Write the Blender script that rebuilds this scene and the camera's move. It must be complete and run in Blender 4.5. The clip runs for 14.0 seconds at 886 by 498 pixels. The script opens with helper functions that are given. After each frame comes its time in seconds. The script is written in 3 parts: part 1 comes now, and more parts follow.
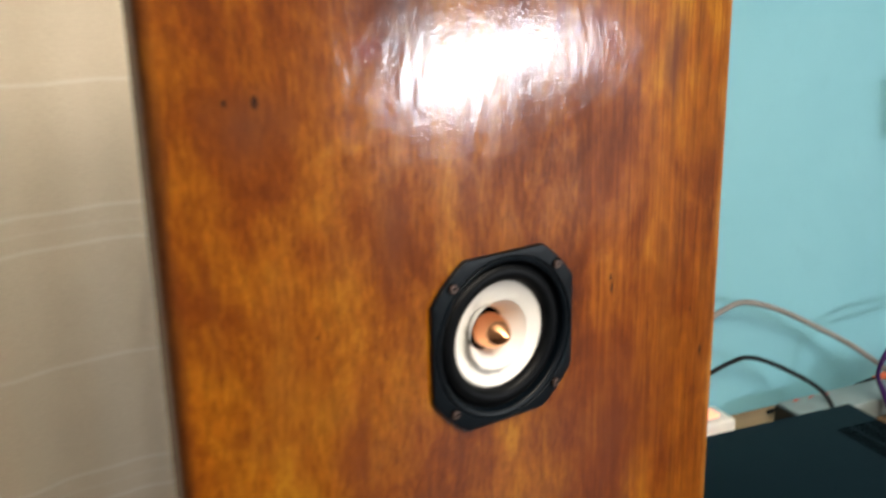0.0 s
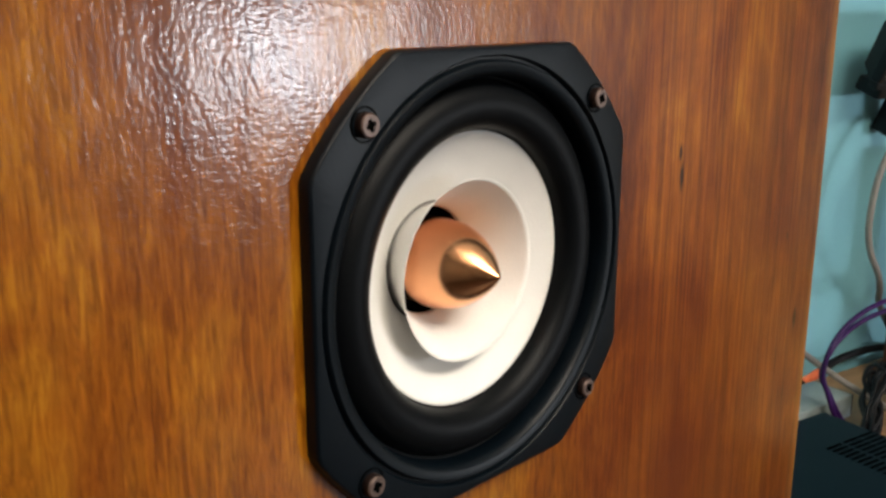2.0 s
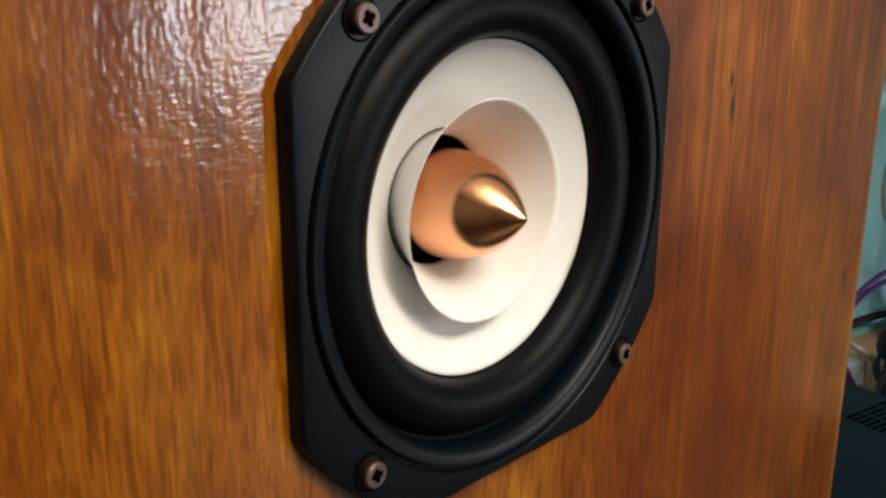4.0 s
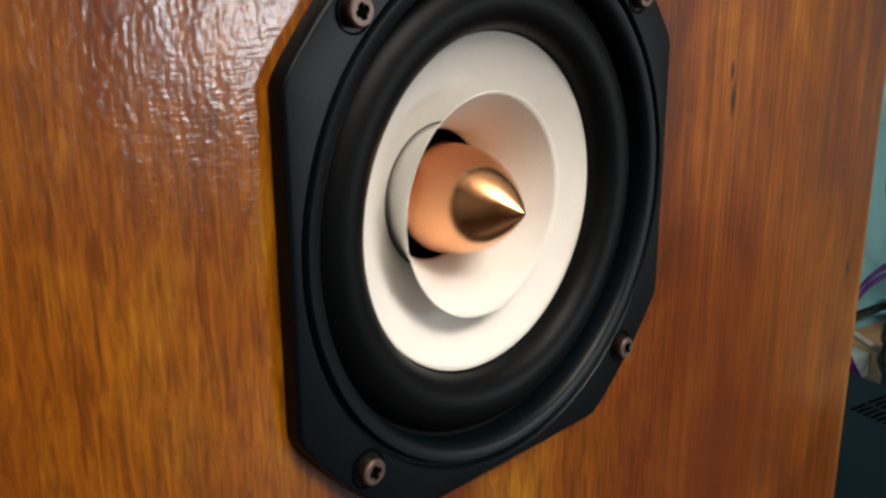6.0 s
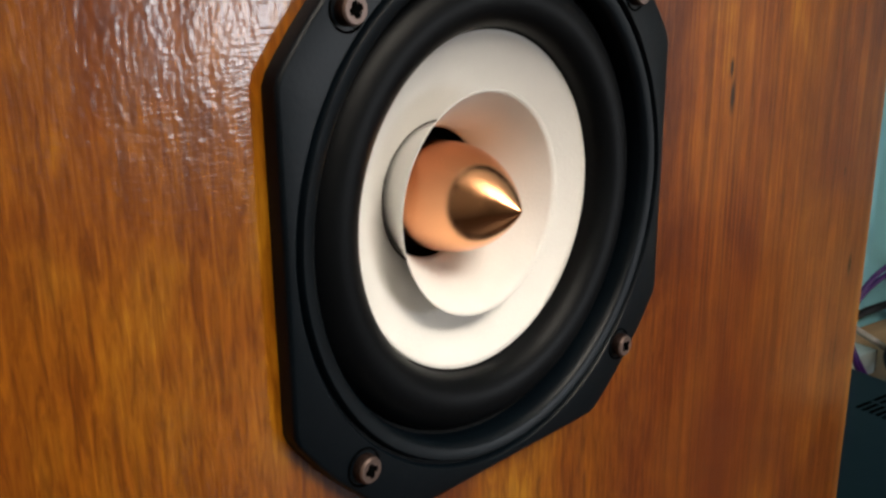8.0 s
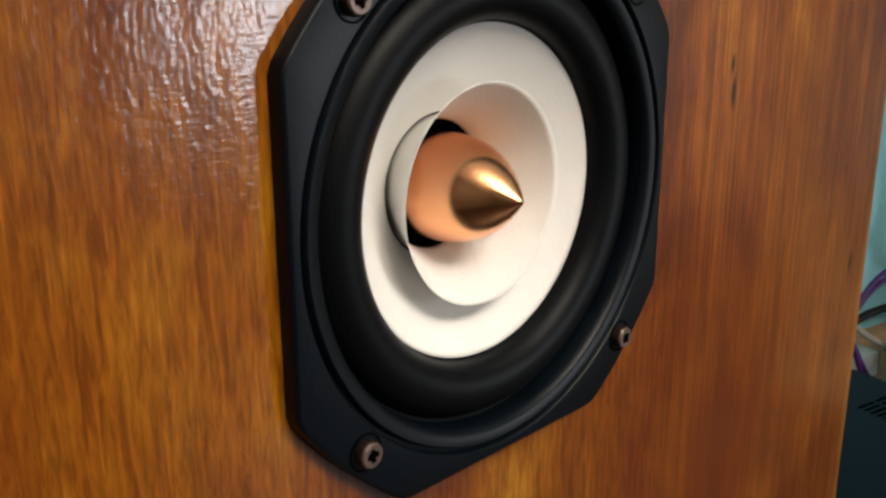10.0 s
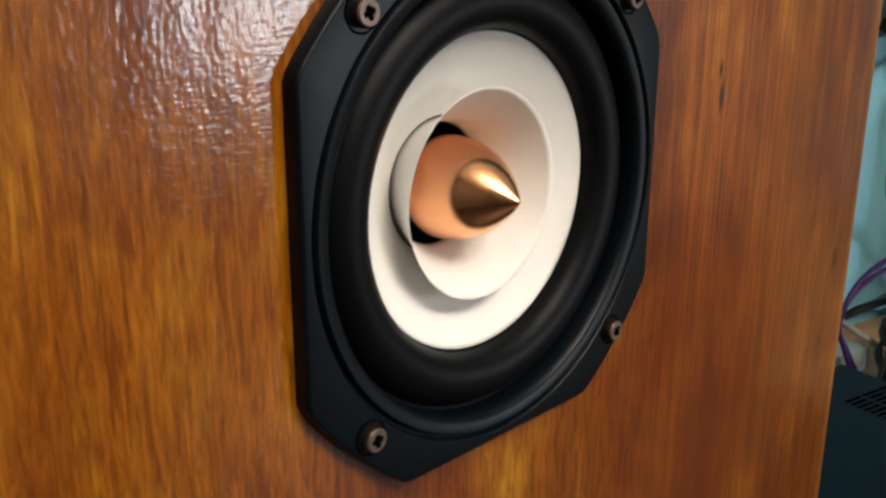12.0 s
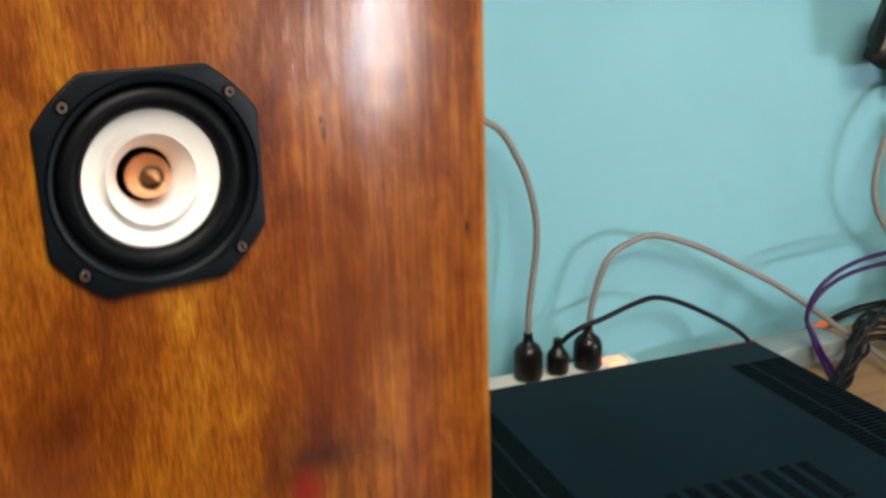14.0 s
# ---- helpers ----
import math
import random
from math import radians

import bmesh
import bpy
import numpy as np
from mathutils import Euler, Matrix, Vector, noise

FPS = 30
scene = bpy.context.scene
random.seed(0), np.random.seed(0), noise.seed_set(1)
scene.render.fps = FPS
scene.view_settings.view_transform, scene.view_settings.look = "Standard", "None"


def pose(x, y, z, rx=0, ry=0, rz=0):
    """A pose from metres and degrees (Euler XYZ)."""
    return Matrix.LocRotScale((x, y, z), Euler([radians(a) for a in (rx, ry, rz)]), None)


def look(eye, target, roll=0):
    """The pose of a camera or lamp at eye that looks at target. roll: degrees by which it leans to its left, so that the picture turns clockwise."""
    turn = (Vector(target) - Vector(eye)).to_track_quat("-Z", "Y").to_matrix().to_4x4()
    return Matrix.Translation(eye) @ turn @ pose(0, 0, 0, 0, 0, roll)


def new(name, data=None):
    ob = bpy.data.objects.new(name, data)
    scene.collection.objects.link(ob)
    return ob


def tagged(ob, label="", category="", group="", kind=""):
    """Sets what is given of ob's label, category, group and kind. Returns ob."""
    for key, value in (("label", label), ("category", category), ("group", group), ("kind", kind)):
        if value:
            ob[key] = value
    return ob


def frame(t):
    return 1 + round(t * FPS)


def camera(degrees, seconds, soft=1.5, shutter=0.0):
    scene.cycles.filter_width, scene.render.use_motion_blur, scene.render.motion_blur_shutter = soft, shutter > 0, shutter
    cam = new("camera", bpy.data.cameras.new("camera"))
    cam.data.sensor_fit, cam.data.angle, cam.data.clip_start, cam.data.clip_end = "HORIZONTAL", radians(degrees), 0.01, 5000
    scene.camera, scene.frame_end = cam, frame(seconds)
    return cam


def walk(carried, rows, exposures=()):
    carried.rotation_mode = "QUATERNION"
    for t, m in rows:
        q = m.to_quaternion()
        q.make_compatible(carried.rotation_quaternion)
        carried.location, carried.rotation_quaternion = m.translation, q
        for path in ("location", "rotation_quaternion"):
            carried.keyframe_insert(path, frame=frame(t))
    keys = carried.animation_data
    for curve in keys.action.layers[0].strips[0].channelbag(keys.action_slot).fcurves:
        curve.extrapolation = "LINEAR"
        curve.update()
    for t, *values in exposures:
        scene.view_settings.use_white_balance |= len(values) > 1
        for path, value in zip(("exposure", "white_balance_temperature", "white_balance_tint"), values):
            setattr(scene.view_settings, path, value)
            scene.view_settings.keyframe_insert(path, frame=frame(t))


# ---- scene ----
cam = camera(49.0, 14.0, soft=2.7, shutter=0.7)
PATH = [
    (0, (-0.3786, -0.4781, 1.1366), (0.7168, 1.101, 0.5829), -1.28),
    (0.3, (-0.338, -0.429, 1.104), (0.814, 1.127, 0.602), -0.9),
    (0.5, (-0.3138, -0.3777, 1.0661), (0.8767, 1.1605, 0.5919), -1.64),
    (0.6, (-0.3007, -0.3516, 1.0572), (0.896, 1.1753, 0.5724), -1.31),
    (1, (-0.2482, -0.2567, 1.0236), (1.1046, 1.1367, 0.5471), -0.73),
    (1.2, (-0.2278, -0.2209, 0.9979), (1.1709, 1.1253, 0.5173), -0.28),
    (1.5, (-0.2033, -0.1821, 0.9752), (1.1846, 1.1767, 0.502), -0.31),
    (2, (-0.1849, -0.1646, 0.9694), (1.2105, 1.1801, 0.4755), 0.07),
    (2.5, (-0.1791, -0.1608, 0.9644), (1.2033, 1.1838, 0.4322), -0.02),
    (3, (-0.178, -0.1575, 0.9635), (1.2045, 1.1853, 0.4286), -0.15),
    (3.5, (-0.1663, -0.1428, 0.956), (1.218, 1.1945, 0.4092), -0.08),
    (4, (-0.1564, -0.1325, 0.9518), (1.229, 1.1971, 0.3908), 0.16),
    (6.5, (-0.1543, -0.1323, 0.9512), (1.2196, 1.2022, 0.3775), -0.42),
    (7, (-0.1548, -0.1327, 0.9509), (1.2164, 1.2051, 0.3762), -0.45),
    (7.5, (-0.1541, -0.1321, 0.9512), (1.2129, 1.2078, 0.3722), -0.44),
    (8, (-0.1528, -0.1337, 0.9515), (1.2142, 1.2079, 0.3748), -0.52),
    (10.5, (-0.1567, -0.138, 0.9498), (1.2042, 1.2095, 0.3754), -0.17),
    (11, (-0.1591, -0.1412, 0.951), (1.2054, 1.203, 0.3737), -0.14),
    (11.5, (-0.1608, -0.1404, 0.9509), (1.2092, 1.1972, 0.3724), -0.13),
    (12, (-0.1637, -0.1426, 0.9538), (1.2051, 1.1928, 0.3679), 0.16),
    (12.5, (-0.1705, -0.1466, 0.9599), (1.1991, 1.1801, 0.3584), 0.2),
    (13, (-0.1824, -0.1585, 0.9703), (1.1891, 1.1521, 0.3376), 0.48),
    (13.2, (-0.1829, -0.1852, 0.9789), (1.1832, 1.1314, 0.3478), 0.62),
    (13.5, (-0.18, -0.2615, 0.986), (1.1417, 1.1115, 0.3794), -0.07),
    (13.7, (-0.171, -0.365, 0.9975), (1.0462, 1.1144, 0.424), -1.45),
    (14, (-0.1489, -0.5073, 1.0057), (0.8967, 1.1019, 0.4425), -1.68),
]
walk(cam, [(t, look(eye, target, roll)) for t, eye, target, roll in PATH],
     exposures=[(0, 0.0), (0.8, -0.03), (1.5, -0.24), (3, -0.40), (6, -0.50), (12.5, -0.47), (13.3, -0.28), (14, 0.05)])

# ---- world, lights, exposure ----
world = bpy.data.worlds.new("sky_world")
scene.world = world
world.use_nodes = True
wn = world.node_tree
sky = wn.nodes.new("ShaderNodeTexSky")
sky.sky_type = "NISHITA"
sky.sun_disc = False
sky.sun_elevation, sky.sun_rotation = radians(35), radians(140)
wn.links.new(sky.outputs[0], wn.nodes["Background"].inputs[0])
wn.nodes["Background"].inputs[1].default_value = 0.08

# The room stands turned 12 degrees against the loudspeaker: local x runs along the teal wall, local -y away from it.
ROOM = pose(1.12, 0.376, 0, 0, 0, -12)
ROOM_LEFT, ROOM_RIGHT, ROOM_FRONT, ROOM_HIGH = -2.4, 2.1, 2.6, 2.5
# a casement and, beside it, a shallow fanlight: x from, x to, z from, z to
WINDOWS = ((0.92, 1.26, 0.65, 0.88), (1.26, 1.92, 0.775, 0.88))
WINDOW_RADIANCE = 76.0


def area_lamp(name, m, sx, sy, watts, colour):
    data = bpy.data.lights.new(name, "AREA")
    data.shape, data.size, data.size_y = "RECTANGLE", sx, sy
    data.energy, data.color = watts, colour
    ob = new(name, data)
    ob.matrix_world = m
    return ob


# daylight in the window openings
for x0, x1, z0, z1 in WINDOWS:
    area_lamp("window_daylight", ROOM @ pose((x0 + x1) / 2, -ROOM_FRONT + 0.01, (z0 + z1) / 2, 90, 0, 0),
              x1 - x0, z1 - z0, WINDOW_RADIANCE * math.pi * (x1 - x0) * (z1 - z0), (0.91, 0.95, 1.0))
# unseen hanging panel lamp; the upward light is fill added to brighten the ceiling
LAMP = ROOM @ pose(-0.75, -1.95, 2.16)
area_lamp("pendant_light_down", LAMP @ pose(0, 0, -0.045), 1.2, 0.60, 42.0, (1.0, 0.92, 0.81))
area_lamp("added_ceiling_fill", LAMP @ pose(0, 0, 0.045, 180, 0, 0), 1.2, 0.60, 46.0, (1.0, 0.92, 0.81))


# ---- materials ----
def node_mat(name, rough=0.5, metal=0.0):
    m = bpy.data.materials.new(name)
    m.use_nodes = True
    b = m.node_tree.nodes["Principled BSDF"]
    b.inputs["Roughness"].default_value = rough
    b.inputs["Metallic"].default_value = metal
    return m, m.node_tree, b


def coords(nt, scale=(1, 1, 1), kind="Object"):
    tc = nt.nodes.new("ShaderNodeTexCoord")
    mp = nt.nodes.new("ShaderNodeMapping")
    mp.inputs["Scale"].default_value = scale
    nt.links.new(tc.outputs[kind], mp.inputs[0])
    return mp.outputs[0]


def noise_tex(nt, vec, scale, detail=3.0, rough=0.55, distort=0.0):
    n = nt.nodes.new("ShaderNodeTexNoise")
    n.inputs["Scale"].default_value, n.inputs["Detail"].default_value = scale, detail
    n.inputs["Roughness"].default_value, n.inputs["Distortion"].default_value = rough, distort
    nt.links.new(vec, n.inputs["Vector"])
    return n.outputs["Fac"]


def ramp(nt, fac, stops):
    r = nt.nodes.new("ShaderNodeValToRGB")
    els = r.color_ramp.elements
    while len(els) < len(stops):
        els.new(0.5)
    for e, (p, c) in zip(els, stops):
        e.position, e.color = p, (*c, 1) if len(c) == 3 else c
    nt.links.new(fac, r.inputs[0])
    return r.outputs[0]


def mix(nt, fac, a, b, kind="MIX"):
    n = nt.nodes.new("ShaderNodeMix")
    n.data_type, n.blend_type = "RGBA", kind
    for sock, val in ((n.inputs[0], fac), (n.inputs[6], a), (n.inputs[7], b)):
        if isinstance(val, (int, float)):
            sock.default_value = val
        elif isinstance(val, tuple):
            sock.default_value = (*val, 1)
        else:
            nt.links.new(val, sock)
    return n.outputs[2]


def maths(nt, op, a, b=0.0, c=0.0):
    n = nt.nodes.new("ShaderNodeMath")
    n.operation = op
    for i, v in enumerate((a, b, c)):
        if isinstance(v, (int, float)):
            n.inputs[i].default_value = v
        else:
            nt.links.new(v, n.inputs[i])
    return n.outputs[0]


def bump(nt, height, strength, dist, normal=None):
    n = nt.nodes.new("ShaderNodeBump")
    n.inputs["Distance"].default_value = dist
    if isinstance(strength, (int, float)):
        n.inputs["Strength"].default_value = strength
    nt.links.new(height, n.inputs["Height"])
    if not isinstance(strength, (int, float)):
        nt.links.new(strength, n.inputs["Strength"])
    if normal is not None:
        nt.links.new(normal, n.inputs["Normal"])
    return n.outputs[0]


def plain(name, colour, rough=0.5, metal=0.0, vary=0.12, scale=25.0, bumps=0.0, bscale=300.0, spec=0.5):
    """A surface of one paint or plastic, with faint uneven tone and fine relief."""
    m, nt, b = node_mat(name, rough, metal)
    b.inputs["Specular IOR Level"].default_value = spec
    v = coords(nt)
    f = noise_tex(nt, v, scale, 4)
    dark = tuple(c * (1 - vary) for c in colour)
    light = tuple(min(1, c * (1 + vary)) for c in colour)
    nt.links.new(ramp(nt, f, [(0.3, dark), (0.7, light)]), b.inputs["Base Color"])
    if bumps:
        nt.links.new(bump(nt, noise_tex(nt, v, bscale, 3), bumps, 0.001), b.inputs["Normal"])
    return m


def spot(nt, sep, x, z, rx, rz, warp):
    """A soft oval of 1 at its middle, for a knot or stain at that place of the board."""
    dx = maths(nt, "DIVIDE", maths(nt, "SUBTRACT", sep.outputs[0], x), rx)
    dz = maths(nt, "DIVIDE", maths(nt, "SUBTRACT", sep.outputs[2], z), rz)
    d = maths(nt, "SQRT", maths(nt, "ADD", maths(nt, "MULTIPLY", dx, dx), maths(nt, "MULTIPLY", dz, dz)))
    d = maths(nt, "ADD", d, warp)
    out = maths(nt, "SUBTRACT", 1.0, maths(nt, "DIVIDE", d, 1.2))
    n = nt.nodes.new("ShaderNodeClamp")
    nt.links.new(out, n.inputs[0])
    return n.outputs[0]


def baffle_wood():
    """Pine board, stained amber with dark blotches, under a thick brushed varnish."""
    m, nt, b = node_mat("stained_pine", 0.38)
    b.inputs["Specular IOR Level"].default_value = 0.12
    tc = nt.nodes.new("ShaderNodeTexCoord")
    sep = nt.nodes.new("ShaderNodeSeparateXYZ")
    nt.links.new(tc.outputs["Object"], sep.inputs[0])
    broad = noise_tex(nt, coords(nt, (9, 9, 5.0)), 1.0, 5, 0.62, 0.5)
    mottle = noise_tex(nt, coords(nt, (30, 12, 13)), 1.0, 5, 0.65, 0.6)
    streak = noise_tex(nt, coords(nt, (62, 20, 7.0)), 1.0, 5, 0.65, 0.8)
    grain = noise_tex(nt, coords(nt, (420, 60, 18)), 1.0, 5, 0.7, 0.6)
    plank = nt.nodes.new("ShaderNodeClamp")
    nt.links.new(maths(nt, "MULTIPLY", maths(nt, "SUBTRACT", sep.outputs[0], 0.065), 60.0), plank.inputs[0])
    curly = noise_tex(nt, coords(nt, (560, 120, 75)), 1.0, 4, 0.6, 0.9)
    straight = noise_tex(nt, coords(nt, (500, 120, 7)), 1.0, 6, 0.75, 0.15)
    straight = maths(nt, "ADD", 0.5, maths(nt, "MULTIPLY", maths(nt, "SUBTRACT", straight, 0.5), 1.7))
    curly = maths(nt, "ADD", 0.5, maths(nt, "MULTIPLY", maths(nt, "SUBTRACT", curly, 0.5), 0.85))
    fibre = maths(nt, "ADD", maths(nt, "MULTIPLY", straight, plank.outputs[0]), maths(nt, "MULTIPLY", curly, maths(nt, "SUBTRACT", 1.0, plank.outputs[0])))
    fine = noise_tex(nt, coords(nt, (900, 200, 60)), 1.0, 3, 0.6)
    blot = noise_tex(nt, coords(nt, (10, 10, 7)), 1.0, 5, 0.62, 1.2)
    both = maths(nt, "ADD", maths(nt, "MULTIPLY", broad, 0.58), maths(nt, "MULTIPLY", mottle, 0.42))
    col = ramp(nt, both, [(0.36, (0.095, 0.017, 0.0012)), (0.45, (0.178, 0.041, 0.0020)), (0.53, (0.265, 0.080, 0.0034)), (0.62, (0.38, 0.155, 0.008))])
    col = mix(nt, 0.20, col, ramp(nt, streak, [(0.38, (0.46, 0.36, 0.30)), (0.5, (0.88, 0.86, 0.82)), (0.64, (1.25, 1.28, 1.25))]), "MULTIPLY")
    col = mix(nt, 0.18, col, ramp(nt, grain, [(0.38, (0.36, 0.25, 0.18)), (0.47, (0.88, 0.84, 0.78)), (0.54, (1.08, 1.08, 1.05)), (0.62, (1.5, 1.7, 1.7))]), "MULTIPLY")
    col = mix(nt, 0.52, col, ramp(nt, fibre, [(0.38, (0.42, 0.30, 0.24)), (0.5, (0.98, 0.96, 0.93)), (0.62, (1.5, 1.7, 1.7))]), "MULTIPLY")
    col = mix(nt, 0.35, col, ramp(nt, fine, [(0.36, (0.5, 0.4, 0.35)), (0.56, (1.1, 1.1, 1.1))]), "MULTIPLY")
    # right plank's colour lifted slightly, in place of light haze on the varnish
    col = mix(nt, maths(nt, "MULTIPLY", plank.outputs[0], 0.8), col, (1.12, 1.06, 1.0), "MULTIPLY")
    col = mix(nt, ramp(nt, blot, [(0.56, (0, 0, 0)), (0.76, (0.45, 0.45, 0.45))]), col, (0.085, 0.018, 0.005))
    warp = maths(nt, "MULTIPLY", maths(nt, "SUBTRACT", noise_tex(nt, coords(nt, (60, 60, 25)), 1.0, 4), 0.5), 1.6)
    for x, z, rx, rz, c, k in (
            (-0.172, 1.058, 0.030, 0.022, (0.12, 0.035, 0.012), 0.85), (-0.097, 1.094, 0.014, 0.010, (0.16, 0.018, 0.010), 1.0),
            (-0.072, 1.118, 0.035, 0.030, (0.07, 0.022, 0.018), 0.9), (0.157, 1.075, 0.012, 0.038, (0.09, 0.025, 0.018), 0.9),
            (0.112, 0.800, 0.075, 0.070, (0.125, 0.026, 0.006), 0.8), (0.086, 0.708, 0.044, 0.042, (0.05, 0.010, 0.006), 1.0),
            (0.074, 0.688, 0.016, 0.016, (0.22, 0.010, 0.006), 1.0), (-0.085, 0.745, 0.050, 0.028, (0.13, 0.028, 0.008), 0.7),
            (-0.083, 0.985, 0.014, 0.045, (0.13, 0.035, 0.010), 0.7), (-0.16, 0.90, 0.022, 0.07, (0.17, 0.045, 0.008), 0.55),
            (-0.115, 0.84, 0.018, 0.06, (0.16, 0.042, 0.008), 0.5), (0.155, 0.905, 0.014, 0.06, (0.17, 0.045, 0.008), 0.45)):
        f = maths(nt, "MULTIPLY", spot(nt, sep, x, z, rx, rz, warp), k)
        col = mix(nt, f, col, c)
    for x, z, rx, rz in ((0.2, 0.840, 0.0018, 0.0044), (0.1005, 0.9130, 0.0014, 0.0052), (0.099, 0.921, 0.0011, 0.0032), (-0.166, 1.071, 0.0022, 0.0042),
                         (-0.183, 1.072, 0.0016, 0.0026), (0.186, 0.878, 0.0007, 0.002), (-0.1375, 0.9315, 0.0008, 0.0017)):
        f = maths(nt, "MULTIPLY", spot(nt, sep, x, z, rx, rz, maths(nt, "MULTIPLY", warp, 0.4)), 1.6)
        n = nt.nodes.new("ShaderNodeClamp")
        nt.links.new(f, n.inputs[0])
        col = mix(nt, n.outputs[0], col, (0.02, 0.006, 0.003))
    # worn, paler right edge of the board
    edge = maths(nt, "SUBTRACT", sep.outputs[0], 0.2095)
    edge = maths(nt, "ADD", edge, maths(nt, "MULTIPLY", maths(nt, "SUBTRACT", noise_tex(nt, coords(nt, (30, 5, 14)), 1.0, 4), 0.5), 0.022))
    en = nt.nodes.new("ShaderNodeClamp")
    nt.links.new(maths(nt, "MULTIPLY", edge, 160.0), en.inputs[0])
    col = mix(nt, maths(nt, "MULTIPLY", en.outputs[0], 0.6), col, (0.50, 0.215, 0.040))
    # darker brown band along the rounded left edge
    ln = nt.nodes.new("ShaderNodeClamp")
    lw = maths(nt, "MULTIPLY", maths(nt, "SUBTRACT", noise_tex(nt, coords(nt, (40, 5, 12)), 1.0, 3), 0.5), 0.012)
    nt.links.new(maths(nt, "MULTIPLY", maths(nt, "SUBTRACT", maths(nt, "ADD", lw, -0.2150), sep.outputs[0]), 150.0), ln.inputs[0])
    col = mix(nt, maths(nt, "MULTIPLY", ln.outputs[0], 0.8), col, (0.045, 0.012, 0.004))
    nt.links.new(col, b.inputs["Base Color"])
    lumps = noise_tex(nt, coords(nt, (1000, 80, 520)), 1.0, 0, 0.5)
    cloth = noise_tex(nt, coords(nt, (520, 200, 1500)), 1.0, 0, 0.5)
    soft = noise_tex(nt, coords(nt, (100, 30, 42)), 1.0, 3, 0.55, 0.2)
    nb = bump(nt, grain, 0.25, 0.0004)
    nt.links.new(nb, b.inputs["Normal"])
    brush = noise_tex(nt, coords(nt, (70, 60, 520)), 1.0, 3, 0.6, 0.3)
    rough_zone = nt.nodes.new("ShaderNodeClamp")
    nt.links.new(maths(nt, "MULTIPLY", maths(nt, "SUBTRACT", 1.035, sep.outputs[2]), 16.0), rough_zone.inputs[0])
    marks = maths(nt, "ADD", 0.14, maths(nt, "MULTIPLY", rough_zone.outputs[0], 0.14))
    cb = bump(nt, soft, 0.26, 0.0010)
    cb = bump(nt, brush, 0.16, 0.00020, cb)
    cb = bump(nt, lumps, marks, 0.00020, cb)
    cb = bump(nt, cloth, marks, 0.00013, cb)
    b.inputs["Coat Weight"].default_value = 0.9
    b.inputs["Coat IOR"].default_value = 1.5
    nt.links.new(cb, b.inputs["Coat Normal"])
    gloss = maths(nt, "ADD", maths(nt, "MULTIPLY", mottle, 0.22), maths(nt, "MULTIPLY", rough_zone.outputs[0], 0.08))
    nt.links.new(gloss, b.inputs["Coat Roughness"])
    return m


def board_wood(name, a, c, rough=0.5, axis=0):
    m, nt, b = node_mat(name, rough)
    s = [50.0, 50.0, 50.0]
    s[axis] = 3.0
    f = noise_tex(nt, coords(nt, tuple(s)), 1.0, 5, 0.6, 0.4)
    g = noise_tex(nt, coords(nt), 7.0, 3)
    col = mix(nt, 0.3, ramp(nt, f, [(0.35, a), (0.7, c)]), ramp(nt, g, [(0.3, (0.6, 0.6, 0.6)), (0.7, (1.1, 1.1, 1.1))]), "MULTIPLY")
    nt.links.new(col, b.inputs["Base Color"])
    nt.links.new(bump(nt, f, 0.2, 0.001), b.inputs["Normal"])
    return m


def wall_paint():
    """Teal emulsion on uneven plaster, with faint smudges."""
    m, nt, b = node_mat("teal_wall_paint", 0.55)
    v = coords(nt)
    f = noise_tex(nt, v, 2.5, 5, 0.6, 0.4)
    g = noise_tex(nt, v, 14.0, 5, 0.65, 0.5)
    col = ramp(nt, f, [(0.3, (0.195, 0.475, 0.565)), (0.7, (0.225, 0.525, 0.615))])
    col = mix(nt, ramp(nt, g, [(0.58, (0, 0, 0)), (0.8, (0.35, 0.35, 0.35))]), col, (0.178, 0.415, 0.495))
    nt.links.new(col, b.inputs["Base Color"])
    h = bump(nt, noise_tex(nt, v, 9.0, 4), 0.3, 0.006)
    nt.links.new(bump(nt, noise_tex(nt, v, 120.0, 3), 0.15, 0.001, h), b.inputs["Normal"])
    return m


